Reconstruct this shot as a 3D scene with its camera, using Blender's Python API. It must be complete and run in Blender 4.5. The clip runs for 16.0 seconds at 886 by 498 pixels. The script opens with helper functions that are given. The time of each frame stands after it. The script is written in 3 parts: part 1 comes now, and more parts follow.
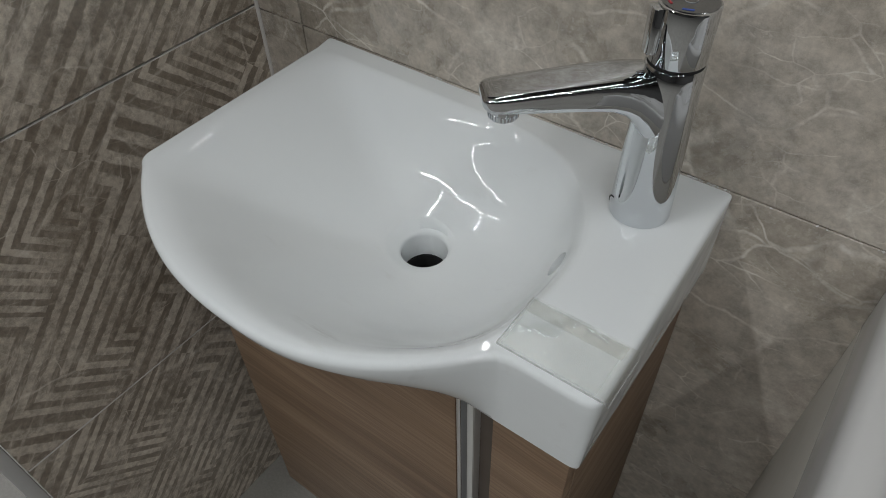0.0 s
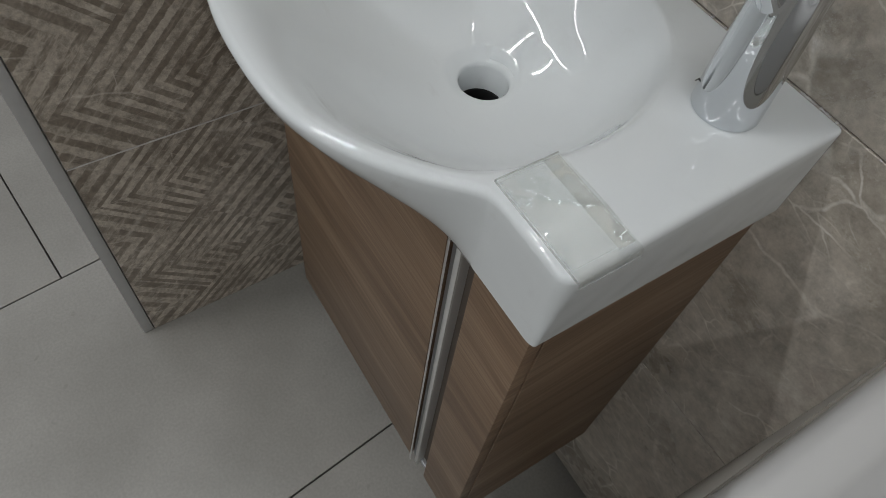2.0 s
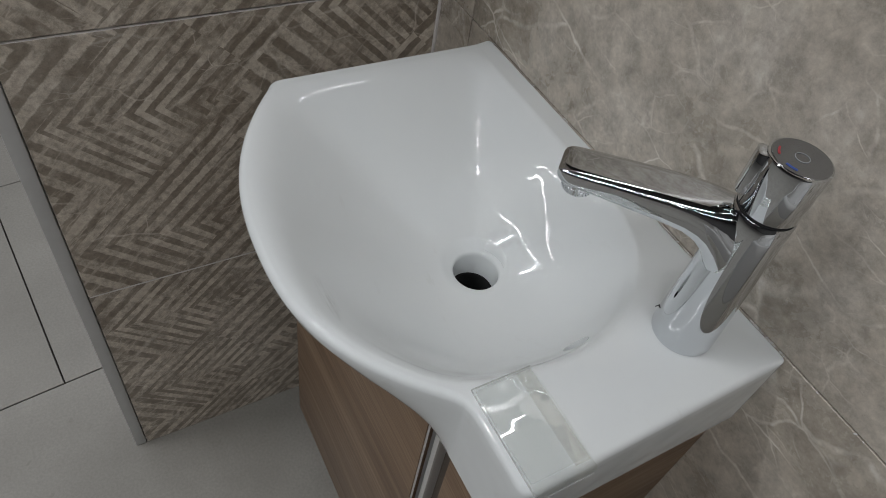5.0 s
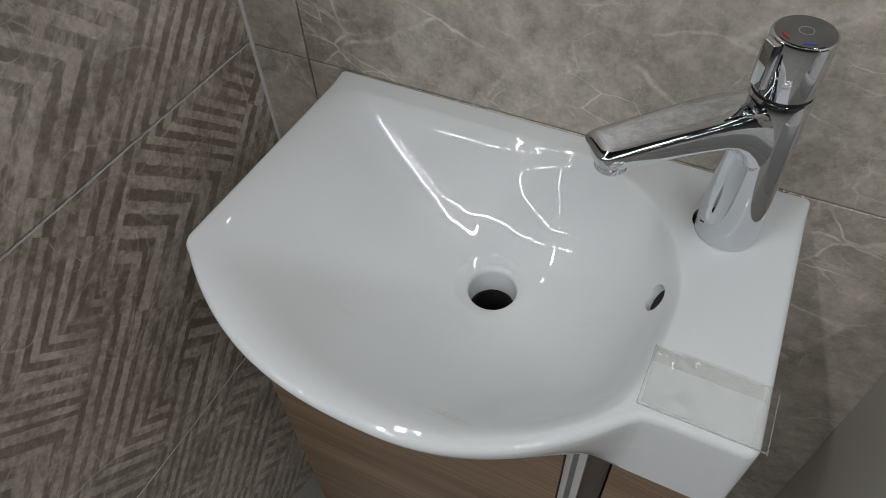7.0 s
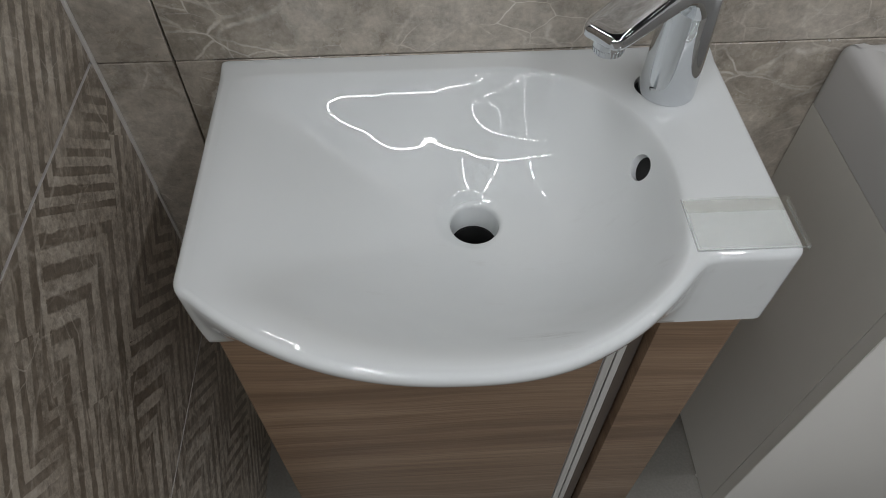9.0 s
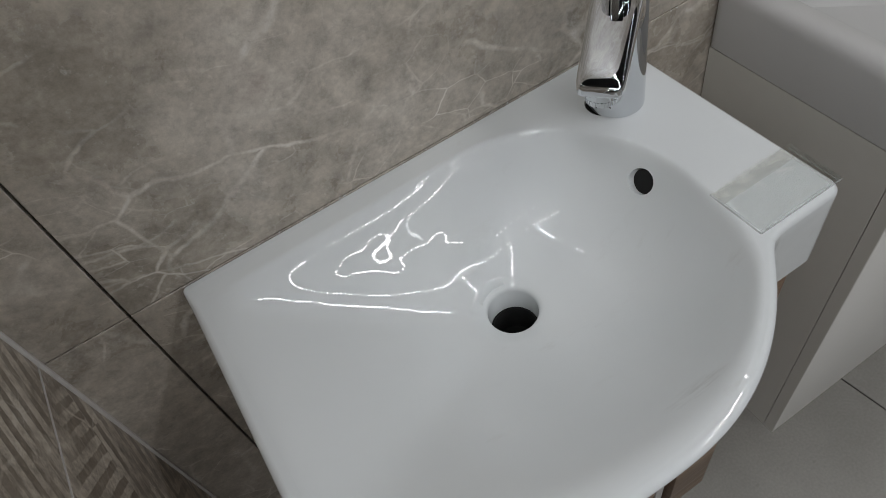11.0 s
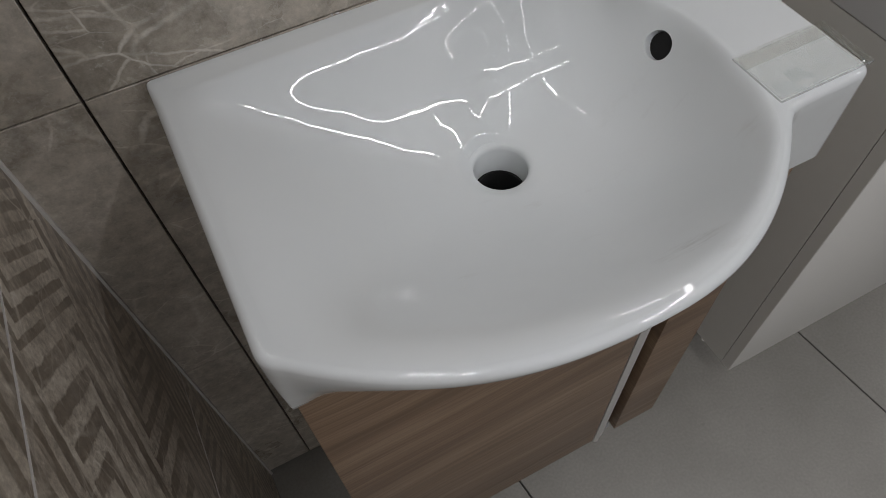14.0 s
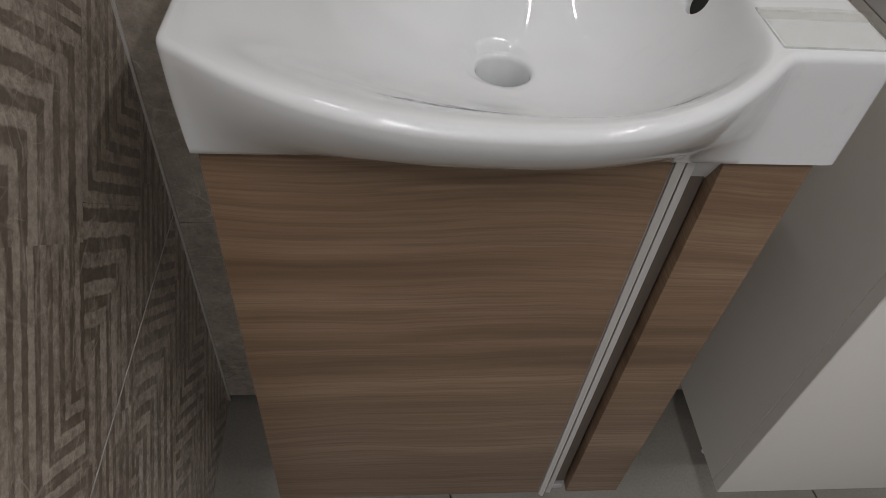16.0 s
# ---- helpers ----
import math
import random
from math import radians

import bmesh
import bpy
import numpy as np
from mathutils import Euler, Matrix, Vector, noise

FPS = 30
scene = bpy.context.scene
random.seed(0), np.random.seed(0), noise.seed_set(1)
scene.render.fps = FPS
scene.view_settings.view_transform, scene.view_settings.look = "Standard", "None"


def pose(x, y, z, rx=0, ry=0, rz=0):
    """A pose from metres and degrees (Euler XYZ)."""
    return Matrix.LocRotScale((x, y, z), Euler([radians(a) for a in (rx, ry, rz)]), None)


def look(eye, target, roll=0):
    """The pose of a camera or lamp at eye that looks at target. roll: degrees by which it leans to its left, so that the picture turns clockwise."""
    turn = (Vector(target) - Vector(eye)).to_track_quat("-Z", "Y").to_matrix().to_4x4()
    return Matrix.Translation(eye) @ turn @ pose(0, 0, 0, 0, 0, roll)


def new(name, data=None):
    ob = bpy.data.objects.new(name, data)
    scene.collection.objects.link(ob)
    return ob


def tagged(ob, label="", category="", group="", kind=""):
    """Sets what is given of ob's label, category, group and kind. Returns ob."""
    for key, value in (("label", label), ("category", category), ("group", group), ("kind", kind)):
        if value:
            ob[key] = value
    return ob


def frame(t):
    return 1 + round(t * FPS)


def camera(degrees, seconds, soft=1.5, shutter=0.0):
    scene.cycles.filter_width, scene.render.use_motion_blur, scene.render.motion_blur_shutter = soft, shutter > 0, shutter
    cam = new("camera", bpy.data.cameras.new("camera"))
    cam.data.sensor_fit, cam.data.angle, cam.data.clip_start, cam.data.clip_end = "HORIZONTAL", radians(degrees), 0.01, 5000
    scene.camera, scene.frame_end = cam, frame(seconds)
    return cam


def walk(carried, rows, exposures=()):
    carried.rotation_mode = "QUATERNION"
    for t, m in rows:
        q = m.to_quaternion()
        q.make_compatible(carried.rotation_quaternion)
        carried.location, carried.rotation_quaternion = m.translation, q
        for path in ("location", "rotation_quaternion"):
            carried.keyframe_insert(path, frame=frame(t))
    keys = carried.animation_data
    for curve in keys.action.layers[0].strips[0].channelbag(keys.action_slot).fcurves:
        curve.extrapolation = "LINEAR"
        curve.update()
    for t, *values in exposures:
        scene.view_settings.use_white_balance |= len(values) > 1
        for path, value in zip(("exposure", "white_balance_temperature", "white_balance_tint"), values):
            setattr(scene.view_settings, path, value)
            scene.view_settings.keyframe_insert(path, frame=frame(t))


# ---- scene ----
cam = camera(65.5, 16.0, soft=0.75)
PATH = [
    (0, (0.5343, -0.4974, 1.2424), (0.1110, 0.0493, 0.5200), -1.84),
    (0.5, (0.5470, -0.4862, 1.2140), (0.1032, 0.0182, 0.4733), 1.51),
    (1, (0.5628, -0.4842, 1.1871), (0.1295, -0.0428, 0.4013), 5.53),
    (1.5, (0.5758, -0.4660, 1.1763), (0.1535, -0.0796, 0.3564), 7.97),
    (2, (0.5829, -0.4465, 1.1768), (0.1590, -0.0897, 0.3444), 9.61),
    (2.5, (0.5873, -0.4294, 1.1840), (0.1533, -0.0851, 0.3515), 10.52),
    (3, (0.5912, -0.4130, 1.1893), (0.1402, -0.0695, 0.3655), 14.17),
    (3.5, (0.6012, -0.3964, 1.2023), (0.0789, -0.0550, 0.4209), 14.44),
    (4, (0.6014, -0.3993, 1.2317), (0.0491, -0.0581, 0.4712), 13.98),
    (6.5, (0.4380, -0.4965, 1.2870), (0.0426, 0.0491, 0.5481), 0.79),
    (7, (0.3840, -0.4997, 1.2775), (0.0682, 0.0635, 0.5139), -3.66),
    (7.5, (0.3167, -0.5036, 1.2528), (0.1270, 0.0571, 0.4467), -4.43),
    (8, (0.2831, -0.5130, 1.2343), (0.1464, 0.0273, 0.4040), -4.98),
    (8.5, (0.2304, -0.5359, 1.2376), (0.1739, 0.0315, 0.4161), -2.41),
    (9, (0.1841, -0.5498, 1.2569), (0.2084, 0.0552, 0.4611), -0.49),
    (9.5, (0.1315, -0.5545, 1.2770), (0.2102, 0.0597, 0.4917), -4.85),
    (10, (0.1059, -0.5126, 1.2772), (0.2246, 0.1011, 0.4967), -9.80),
    (12.5, (0.0266, -0.3909, 1.2869), (0.3357, 0.1048, 0.4753), -14.24),
    (13, (0.0199, -0.4180, 1.2535), (0.3091, 0.0710, 0.4306), -11.70),
    (13.5, (0.0181, -0.4374, 1.2338), (0.2917, 0.0593, 0.4102), -7.76),
    (14, (0.0299, -0.4580, 1.1972), (0.2543, 0.0487, 0.3648), -4.13),
    (14.5, (0.0477, -0.4888, 1.1553), (0.2339, 0.0314, 0.3218), 0.31),
    (15, (0.0561, -0.5504, 1.1333), (0.2256, 0.0450, 0.3480), 2.71),
    (15.5, (0.0734, -0.5987, 1.1152), (0.2243, 0.0439, 0.3640), 4.03),
    (16, (0.1286, -0.6291, 1.0649), (0.2222, 0.0465, 0.3336), 6.17),
]
EXPOSURES = [(0.0, -1.08, 6500, 10), (6.5, -1.07, 6500, 12), (10.0, -1.08, 6500, 12), (12.4, -1.28, 6500, 12), (13.3, -1.28, 6550, 13), (14.4, -1.18, 6620, 15), (15.3, -1.06, 6700, 16), (16.0, -0.95, 6800, 17)]
walk(cam, [(t, look(eye, target, roll)) for t, eye, target, roll in PATH], EXPOSURES)

# ---------------------------------------------------------------- world, lamps, exposure
world = bpy.data.worlds.new("showroom_air")
world.use_nodes = True
world.node_tree.nodes["Background"].inputs[0].default_value = (0.9, 0.95, 1.0, 1)
world.node_tree.nodes["Background"].inputs[1].default_value = 0.05
scene.world = world

H = 0.845          # height of the basin's rim
W = 0.465          # width of the basin
XL = -0.123        # face of the patterned side wall
CEIL = 2.9


def tube_lamp(x, y, length, watts, turn=0):
    data = bpy.data.lights.new("tube_light", "AREA")
    data.shape, data.size, data.size_y = "RECTANGLE", 0.042, length
    data.energy, data.color = watts, (0.968, 0.985, 1.0)
    ob = new("tube_light", data)
    ob.matrix_world = pose(x, y, CEIL - 0.09, 0, 0, turn)


LAMPS = [(x, y, length, watts * near) for x, watts in ((-2.45, 0.55), (-0.35, 1.3), (1.35, 0.84), (2.9, 0.4))
         for y, length, near in ((-5.3, 3.4, 2.8), (-1.02, 1.8, 17.0), (0.85, 1.5, 5.0), (2.45, 1.2, 5.0))]
for x, y, length, watts in LAMPS:
    tube_lamp(x, y, length, watts * length)
CROSS = [(x, y, 1.74, watts) for y, watts in ((-2.15, 12.0), (-3.5, 8.0)) for x in (-1.4, 0.36, 2.12)]
for x, y, length, watts in CROSS:
    tube_lamp(x, y, length, watts * length, 90)

# ---------------------------------------------------------------- materials


class Nodes:
    """A short way to write node materials."""

    def __init__(self, name):
        self.mat = bpy.data.materials.new(name)
        self.mat.use_nodes = True
        self.tree = self.mat.node_tree
        self.bsdf = self.tree.nodes["Principled BSDF"]

    def link(self, value, socket):
        if isinstance(value, bpy.types.NodeSocket):
            self.tree.links.new(value, socket)
        else:
            socket.default_value = value

    def set(self, **values):
        for key, value in values.items():
            self.link(value, self.bsdf.inputs[key.replace("_", " ")])
        return self

    def place(self):
        return self.tree.nodes.new("ShaderNodeTexCoord").outputs["Object"]

    def world_place(self):
        return self.tree.nodes.new("ShaderNodeNewGeometry").outputs["Position"]

    def scaled(self, vector, x, y, z, turn=(0, 0, 0), shift=(0, 0, 0)):
        node = self.tree.nodes.new("ShaderNodeMapping")
        self.link(vector, node.inputs["Vector"])
        node.inputs["Scale"].default_value = (x, y, z)
        node.inputs["Rotation"].default_value = turn
        self.link(shift, node.inputs["Location"])
        return node.outputs[0]

    def noise(self, vector, scale, detail=4.0, rough=0.55, distort=0.0):
        node = self.tree.nodes.new("ShaderNodeTexNoise")
        self.link(vector, node.inputs["Vector"])
        node.inputs["Scale"].default_value = scale
        node.inputs["Detail"].default_value = detail
        node.inputs["Roughness"].default_value = rough
        node.inputs["Distortion"].default_value = distort
        return node.outputs["Fac"]

    def colour_noise(self, vector, scale, detail=3.0):
        node = self.tree.nodes.new("ShaderNodeTexNoise")
        self.link(vector, node.inputs["Vector"])
        node.inputs["Scale"].default_value = scale
        node.inputs["Detail"].default_value = detail
        return node.outputs["Color"]

    def crack(self, vector, scale):
        node = self.tree.nodes.new("ShaderNodeTexVoronoi")
        node.feature = "DISTANCE_TO_EDGE"
        self.link(vector, node.inputs["Vector"])
        node.inputs["Scale"].default_value = scale
        return node.outputs["Distance"]

    def dice(self, vector):
        node = self.tree.nodes.new("ShaderNodeTexWhiteNoise")
        node.noise_dimensions = "3D"
        self.link(vector, node.inputs["Vector"])
        return node.outputs["Value"]

    def math(self, op, a, b=0.0, c=0.0, clamp=False):
        node = self.tree.nodes.new("ShaderNodeMath")
        node.operation, node.use_clamp = op, clamp
        for n, value in enumerate((a, b, c)):
            self.link(value, node.inputs[n])
        return node.outputs[0]

    def vmath(self, op, a, b=(0, 0, 0)):
        node = self.tree.nodes.new("ShaderNodeVectorMath")
        node.operation = op
        self.link(a, node.inputs[0])
        self.link(b, node.inputs[1])
        return node.outputs[0]

    def axes(self, vector):
        node = self.tree.nodes.new("ShaderNodeSeparateXYZ")
        self.link(vector, node.inputs[0])
        return node.outputs

    def joined(self, x, y, z):
        node = self.tree.nodes.new("ShaderNodeCombineXYZ")
        for n, value in enumerate((x, y, z)):
            self.link(value, node.inputs[n])
        return node.outputs[0]

    def ramp(self, fac, *stops):
        node = self.tree.nodes.new("ShaderNodeValToRGB")
        self.link(fac, node.inputs[0])
        ramp = node.color_ramp
        while len(ramp.elements) < len(stops):
            ramp.elements.new(0.5)
        for element, (at, value) in zip(ramp.elements, stops):
            element.position = at
            element.color = value if isinstance(value, tuple) else (value, value, value, 1)
        return node.outputs[0]

    def mix(self, fac, a, b, how="MIX"):
        node = self.tree.nodes.new("ShaderNodeMix")
        node.data_type, node.blend_type = "RGBA", how
        self.link(fac, node.inputs["Factor"])
        self.link(a, node.inputs[6])
        self.link(b, node.inputs[7])
        return node.outputs[2]

    def chance(self):
        return self.tree.nodes.new("ShaderNodeObjectInfo").outputs["Random"]

    def bump(self, height, strength, distance):
        node = self.tree.nodes.new("ShaderNodeBump")
        node.inputs["Strength"].default_value = strength
        node.inputs["Distance"].default_value = distance
        self.link(height, node.inputs["Height"])
        self.link(node.outputs[0], self.bsdf.inputs["Normal"])
        return self


def grey(v, warm=0.0):
    return (v * (1 + warm), v, v * (1 - warm), 1)


SMUDGE = (0.034, -0.178)


def make_ceramic():
    n = Nodes("glazed_ceramic")
    at = n.place()
    film = n.noise(at, 9.0, 3)
    glaze = n.mix(film, (0.70, 0.735, 0.74, 1), (0.75, 0.78, 0.782, 1))
    smear = n.math("MULTIPLY", n.ramp(n.noise(n.scaled(at, 1.0, 3.0, 1.0, (0, 0, 0.4)), 16, 6, 0.7), (0.60, 0.0), (0.72, 1.0)),
                   n.ramp(n.noise(at, 7.0, 2), (0.50, 0.0), (0.62, 1.0)))
    glaze = n.mix(n.math("MULTIPLY", smear, 0.16), glaze, (0.42, 0.40, 0.36, 1))
    # a dried streak on the front slope of the bowl
    x, y, z = n.axes(at)
    away = n.math("ADD", n.math("POWER", n.math("DIVIDE", n.math("ADD", x, -SMUDGE[0]), 0.030), 2.0), n.math("POWER", n.math("DIVIDE", n.math("ADD", y, -SMUDGE[1]), 0.007), 2.0))
    streak = n.math("MULTIPLY", n.ramp(away, (0.0, 1.0), (1.0, 0.0)), n.ramp(n.noise(n.scaled(at, 1.0, 7.0, 1.0), 30, 5, 0.7), (0.42, 0.0), (0.62, 1.0)))
    glaze = n.mix(n.math("MULTIPLY", streak, 0.3), glaze, (0.30, 0.295, 0.28, 1))
    n.set(Base_Color=glaze,
          Roughness=n.ramp(n.noise(at, 30, 4), (0.3, 0.002), (0.8, 0.007)), IOR=1.55)
    return n.bump(n.noise(at, 26, 1.2, 0.4), 0.17, 0.005).mat


def make_chrome():
    n = Nodes("polished_chrome")
    n.set(Base_Color=(0.66, 0.68, 0.70, 1), Metallic=1.0,
          Roughness=n.ramp(n.noise(n.place(), 60, 4), (0.35, 0.008), (0.75, 0.03)))
    return n.mat


def make_aluminium():
    n = Nodes("brushed_aluminium")
    at = n.scaled(n.place(), 900, 900, 6)
    n.set(Base_Color=(0.70, 0.70, 0.68, 1), Metallic=0.6,
          Roughness=n.ramp(n.noise(at, 1, 3), (0.3, 0.28), (0.7, 0.42)))
    return n.mat


def make_wood():
    n = Nodes("brown_wood_laminate")
    at = n.world_place()
    sway = n.vmath("ADD", at, n.vmath("MULTIPLY", n.colour_noise(n.scaled(at, 2.2, 2.2, 4), 1.0), (0.0, 0.0, 0.06)))
    band = n.noise(n.scaled(sway, 1.3, 1.3, 26), 1.0, 5, 0.6)
    fine = n.noise(n.scaled(sway, 5, 5, 330), 1.0, 4, 0.7)
    colour = n.ramp(band, (0.28, (0.132, 0.081, 0.045, 1)), (0.5, (0.228, 0.149, 0.089, 1)), (0.72, (0.318, 0.222, 0.142, 1)))
    colour = n.mix(n.ramp(fine, (0.36, 0.55), (0.58, 0.0)), colour, (0.12, 0.07, 0.047, 1))
    n.set(Base_Color=colour, Roughness=n.ramp(fine, (0.3, 0.5), (0.7, 0.38)))
    return n.bump(fine, 0.25, 0.0006).mat


def marble_colour(n, at):
    """Taupe stone with clouds, pale wisps and thin branching veins."""
    wob = n.vmath("SUBTRACT", n.colour_noise(at, 4.0, 3), (0.5, 0.5, 0.5))
    fine = n.vmath("SUBTRACT", n.colour_noise(at, 26.0, 4), (0.5, 0.5, 0.5))
    bent = n.vmath("ADD", at, n.vmath("MULTIPLY", wob, (0.10, 0.10, 0.10)))
    bent = n.vmath("ADD", bent, n.vmath("MULTIPLY", fine, (0.016, 0.016, 0.016)))
    cloud = n.noise(bent, 5.0, 8, 0.66)
    colour = n.ramp(cloud, (0.30, (0.275, 0.242, 0.198, 1)), (0.5, (0.440, 0.398, 0.338, 1)), (0.70, (0.600, 0.552, 0.484, 1)))
    patch = n.ramp(n.noise(at, 4.6, 5, 0.65), (0.41, 0.0), (0.55, 1.0))
    vein = 0.0
    for scale, turn, shift, thick in ((3.2, (0.3, 0.7, 0.5), 0.0, 0.013), (6.5, (0.3, -0.8, 0.2), 4.0, 0.018), (13.0, (0.8, 1.3, 0.1), 9.0, 0.024), (24.0, (0.2, 0.4, 1.1), 6.0, 0.022)):
        slant = n.scaled(bent, 1.0, 1.0, 1.7, turn, (shift, 0, 0))
        line = n.ramp(n.crack(slant, scale), (0.0, 1.0), (thick * 0.5, 0.75), (thick * 1.15, 0.0))
        where = n.ramp(n.noise(n.scaled(at, 1, 1, 1, (0, 0, 0), (0, shift, 0)), 3.5 + 0.35 * scale, 5, 0.62), (0.50, 0.0), (0.64, 1.0))
        vein = n.math("MAXIMUM", vein, n.math("MULTIPLY", line, where))
    vein = n.math("MULTIPLY", vein, n.ramp(n.noise(at, 22.0, 4, 0.7), (0.3, 0.25), (0.62, 1.0)))
    wisp = n.math("MULTIPLY", n.ramp(n.noise(bent, 13.0, 8, 0.72), (0.53, 0.0), (0.72, 1.0)), patch)
    colour = n.mix(n.math("MULTIPLY", wisp, 0.72), colour, (0.62, 0.58, 0.52, 1))
    colour = n.mix(n.math("MULTIPLY", vein, 0.74), colour, (0.80, 0.76, 0.69, 1))
    dust = n.noise(at, 46, 7, 0.78)
    colour = n.mix(0.55, colour, n.ramp(dust, (0.33, 0.22), (0.67, 0.78)), "OVERLAY")
    fleck = n.ramp(n.noise(bent, 95, 5, 0.75), (0.60, 0.0), (0.70, 1.0))
    colour = n.mix(n.math("MULTIPLY", fleck, 0.38), colour, (0.74, 0.70, 0.63, 1))
    pit = n.ramp(n.noise(n.scaled(bent, 1, 1, 1, (0.3, 0.8, 0.1)), 60, 6, 0.75), (0.34, 1.0), (0.43, 0.0))
    colour = n.mix(n.math("MULTIPLY", pit, 0.28), colour, (0.24, 0.205, 0.16, 1))
    return colour, cloud, vein


def make_marble():
    n = Nodes("taupe_marble_tile")
    at = n.vmath("ADD", n.world_place(), n.joined(n.math("MULTIPLY", n.chance(), 7.0), n.math("MULTIPLY", n.chance(), 3.0), 0.0))
    colour, cloud, vein = marble_colour(n, at)
    n.set(Base_Color=colour, Roughness=n.ramp(cloud, (0.3, 0.24), (0.7, 0.34)))
    return n.bump(cloud, 0.06, 0.002).mat


JOINT_HIGH, JOINT_LOW = H + 0.0050, H - 0.3965


def make_chevron():
    """Diagonal stripes in columns of bent runs like nested corners, worn and veined."""
    n = Nodes("chevron_patterned_tile")
    at = n.world_place()
    x, y, z = n.axes(at)
    q = n.math("MULTIPLY", n.math("ADD", y, z), 0.7071)
    p = n.math("MULTIPLY", n.math("SUBTRACT", z, y), 0.7071)
    # each tile's print starts at its own corner (right edge of a column, head of a bent run)
    above = n.math("GREATER_THAN", z, JOINT_HIGH)
    below = n.math("LESS_THAN", z, JOINT_LOW)
    right = n.math("ADD", 0.725, n.math("ADD", n.math("MULTIPLY", above, 0.020), n.math("MULTIPLY", below, -0.267)))
    head = n.math("ADD", 0.180, n.math("ADD", n.math("MULTIPLY", above, 0.426), n.math("MULTIPLY", below, -0.270)))
    tile = n.math("SUBTRACT", above, below)
    # columns of stripes; in each, runs that start across, turn along the column and end across
    wide, tall = 0.143, 0.425
    pu = n.math("DIVIDE", n.math("SUBTRACT", p, right), wide)
    col = n.math("FLOOR", pu)
    qu = n.math("DIVIDE", n.math("SUBTRACT", q, n.math("SUBTRACT", head, n.math("MULTIPLY", col, 0.283))), tall)
    row = n.math("FLOOR", qu)
    from_right = n.math("MULTIPLY", n.math("FRACT", pu), wide)
    from_head = n.math("MULTIPLY", n.math("SUBTRACT", 1.0, n.math("FRACT", qu)), tall)
    seed = n.joined(col, row, tile)
    first = n.math("MINIMUM", from_right, from_head)
    last = n.math("MINIMUM", n.math("SUBTRACT", wide, from_right), n.math("SUBTRACT", tall, from_head))
    lower = n.math("GREATER_THAN", from_head, n.math("ADD", 0.17, n.math("MULTIPLY", n.dice(seed), 0.10)))
    reach = n.math("ADD", n.math("MULTIPLY", first, n.math("SUBTRACT", 1.0, lower)), n.math("MULTIPLY", last, lower))
    pitch = n.math("ADD", n.math("SUBTRACT", 0.0250, n.math("MULTIPLY", lower, 0.0070)),
                   n.math("MULTIPLY", n.math("SUBTRACT", n.dice(n.vmath("ADD", seed, (9.0, 2.0, 5.0))), 0.5), 0.004))
    phase = n.math("FRACT", n.math("DIVIDE", n.math("ADD", reach, 1.0), pitch))
    ragged = n.math("MULTIPLY", n.math("SUBTRACT", n.noise(at, 45.0, 4, 0.65), 0.5), 0.32)
    stripe = n.ramp(n.math("ADD", n.math("ABSOLUTE", n.math("SUBTRACT", phase, 0.5)), ragged), (0.205, 0.0), (0.275, 1.0))
    wear = n.noise(at, 15.0, 8, 0.76)
    stripe = n.math("MULTIPLY", stripe, n.ramp(wear, (0.36, 0.10), (0.58, 1.0)))
    stripe = n.math("MAXIMUM", stripe, n.ramp(n.noise(at, 16.0, 6, 0.7), (0.55, 0.0), (0.70, 0.7)))
    base, cloud, vein = marble_colour(n, at)
    light = n.mix(0.5, base, (0.74, 0.655, 0.545, 1))
    dark = n.mix(0.34, (0.168, 0.129, 0.092, 1), base)
    scratch = n.math("ABSOLUTE", n.math("SUBTRACT", n.noise(n.joined(n.math("MULTIPLY", p, 1.0), n.math("MULTIPLY", q, 0.22), 0.0), 34.0, 4, 0.6), 0.5))
    dark = n.mix(n.math("MULTIPLY", n.ramp(scratch, (0.0, 0.75), (0.02, 0.35), (0.06, 0.0)), n.ramp(n.noise(at, 20, 4), (0.42, 0.0), (0.6, 1.0))), dark, (0.62, 0.55, 0.46, 1))
    colour = n.mix(n.math("MULTIPLY", vein, 0.55), n.mix(stripe, dark, light), (0.66, 0.60, 0.51, 1))
    grain = n.noise(at, 120, 5, 0.75)
    colour = n.mix(0.3, colour, n.ramp(grain, (0.35, 0.2), (0.65, 0.8)), "OVERLAY")
    n.set(Base_Color=colour, Roughness=n.ramp(stripe, (0.0, 0.30), (1.0, 0.42)))
    return n.bump(stripe, 0.2, 0.001).mat


def make_floor_tile():
    n = Nodes("grey_floor_tile")
    at = n.world_place()
    cloud = n.noise(at, 4.0, 6, 0.6)
    colour = n.ramp(cloud, (0.3, (0.258, 0.249, 0.226, 1)), (0.7, (0.340, 0.330, 0.302, 1)))
    speck = n.noise(at, 210, 3, 0.6)
    colour = n.mix(0.14, colour, n.ramp(speck, (0.35, 0.1), (0.65, 0.55)), "OVERLAY")
    spot = n.ramp(n.noise(at, 38, 2), (0.69, 0.0), (0.74, 0.5))
    colour = n.mix(n.math("MULTIPLY", spot, 0.4), colour, (0.12, 0.115, 0.10, 1))
    colour = n.mix(n.math("MULTIPLY", n.chance(), 0.2), colour, (0.22, 0.21, 0.19, 1))
    n.set(Base_Color=colour, Roughness=n.ramp(cloud, (0.3, 0.3), (0.7, 0.42)))
    return n.bump(speck, 0.08, 0.0008).mat


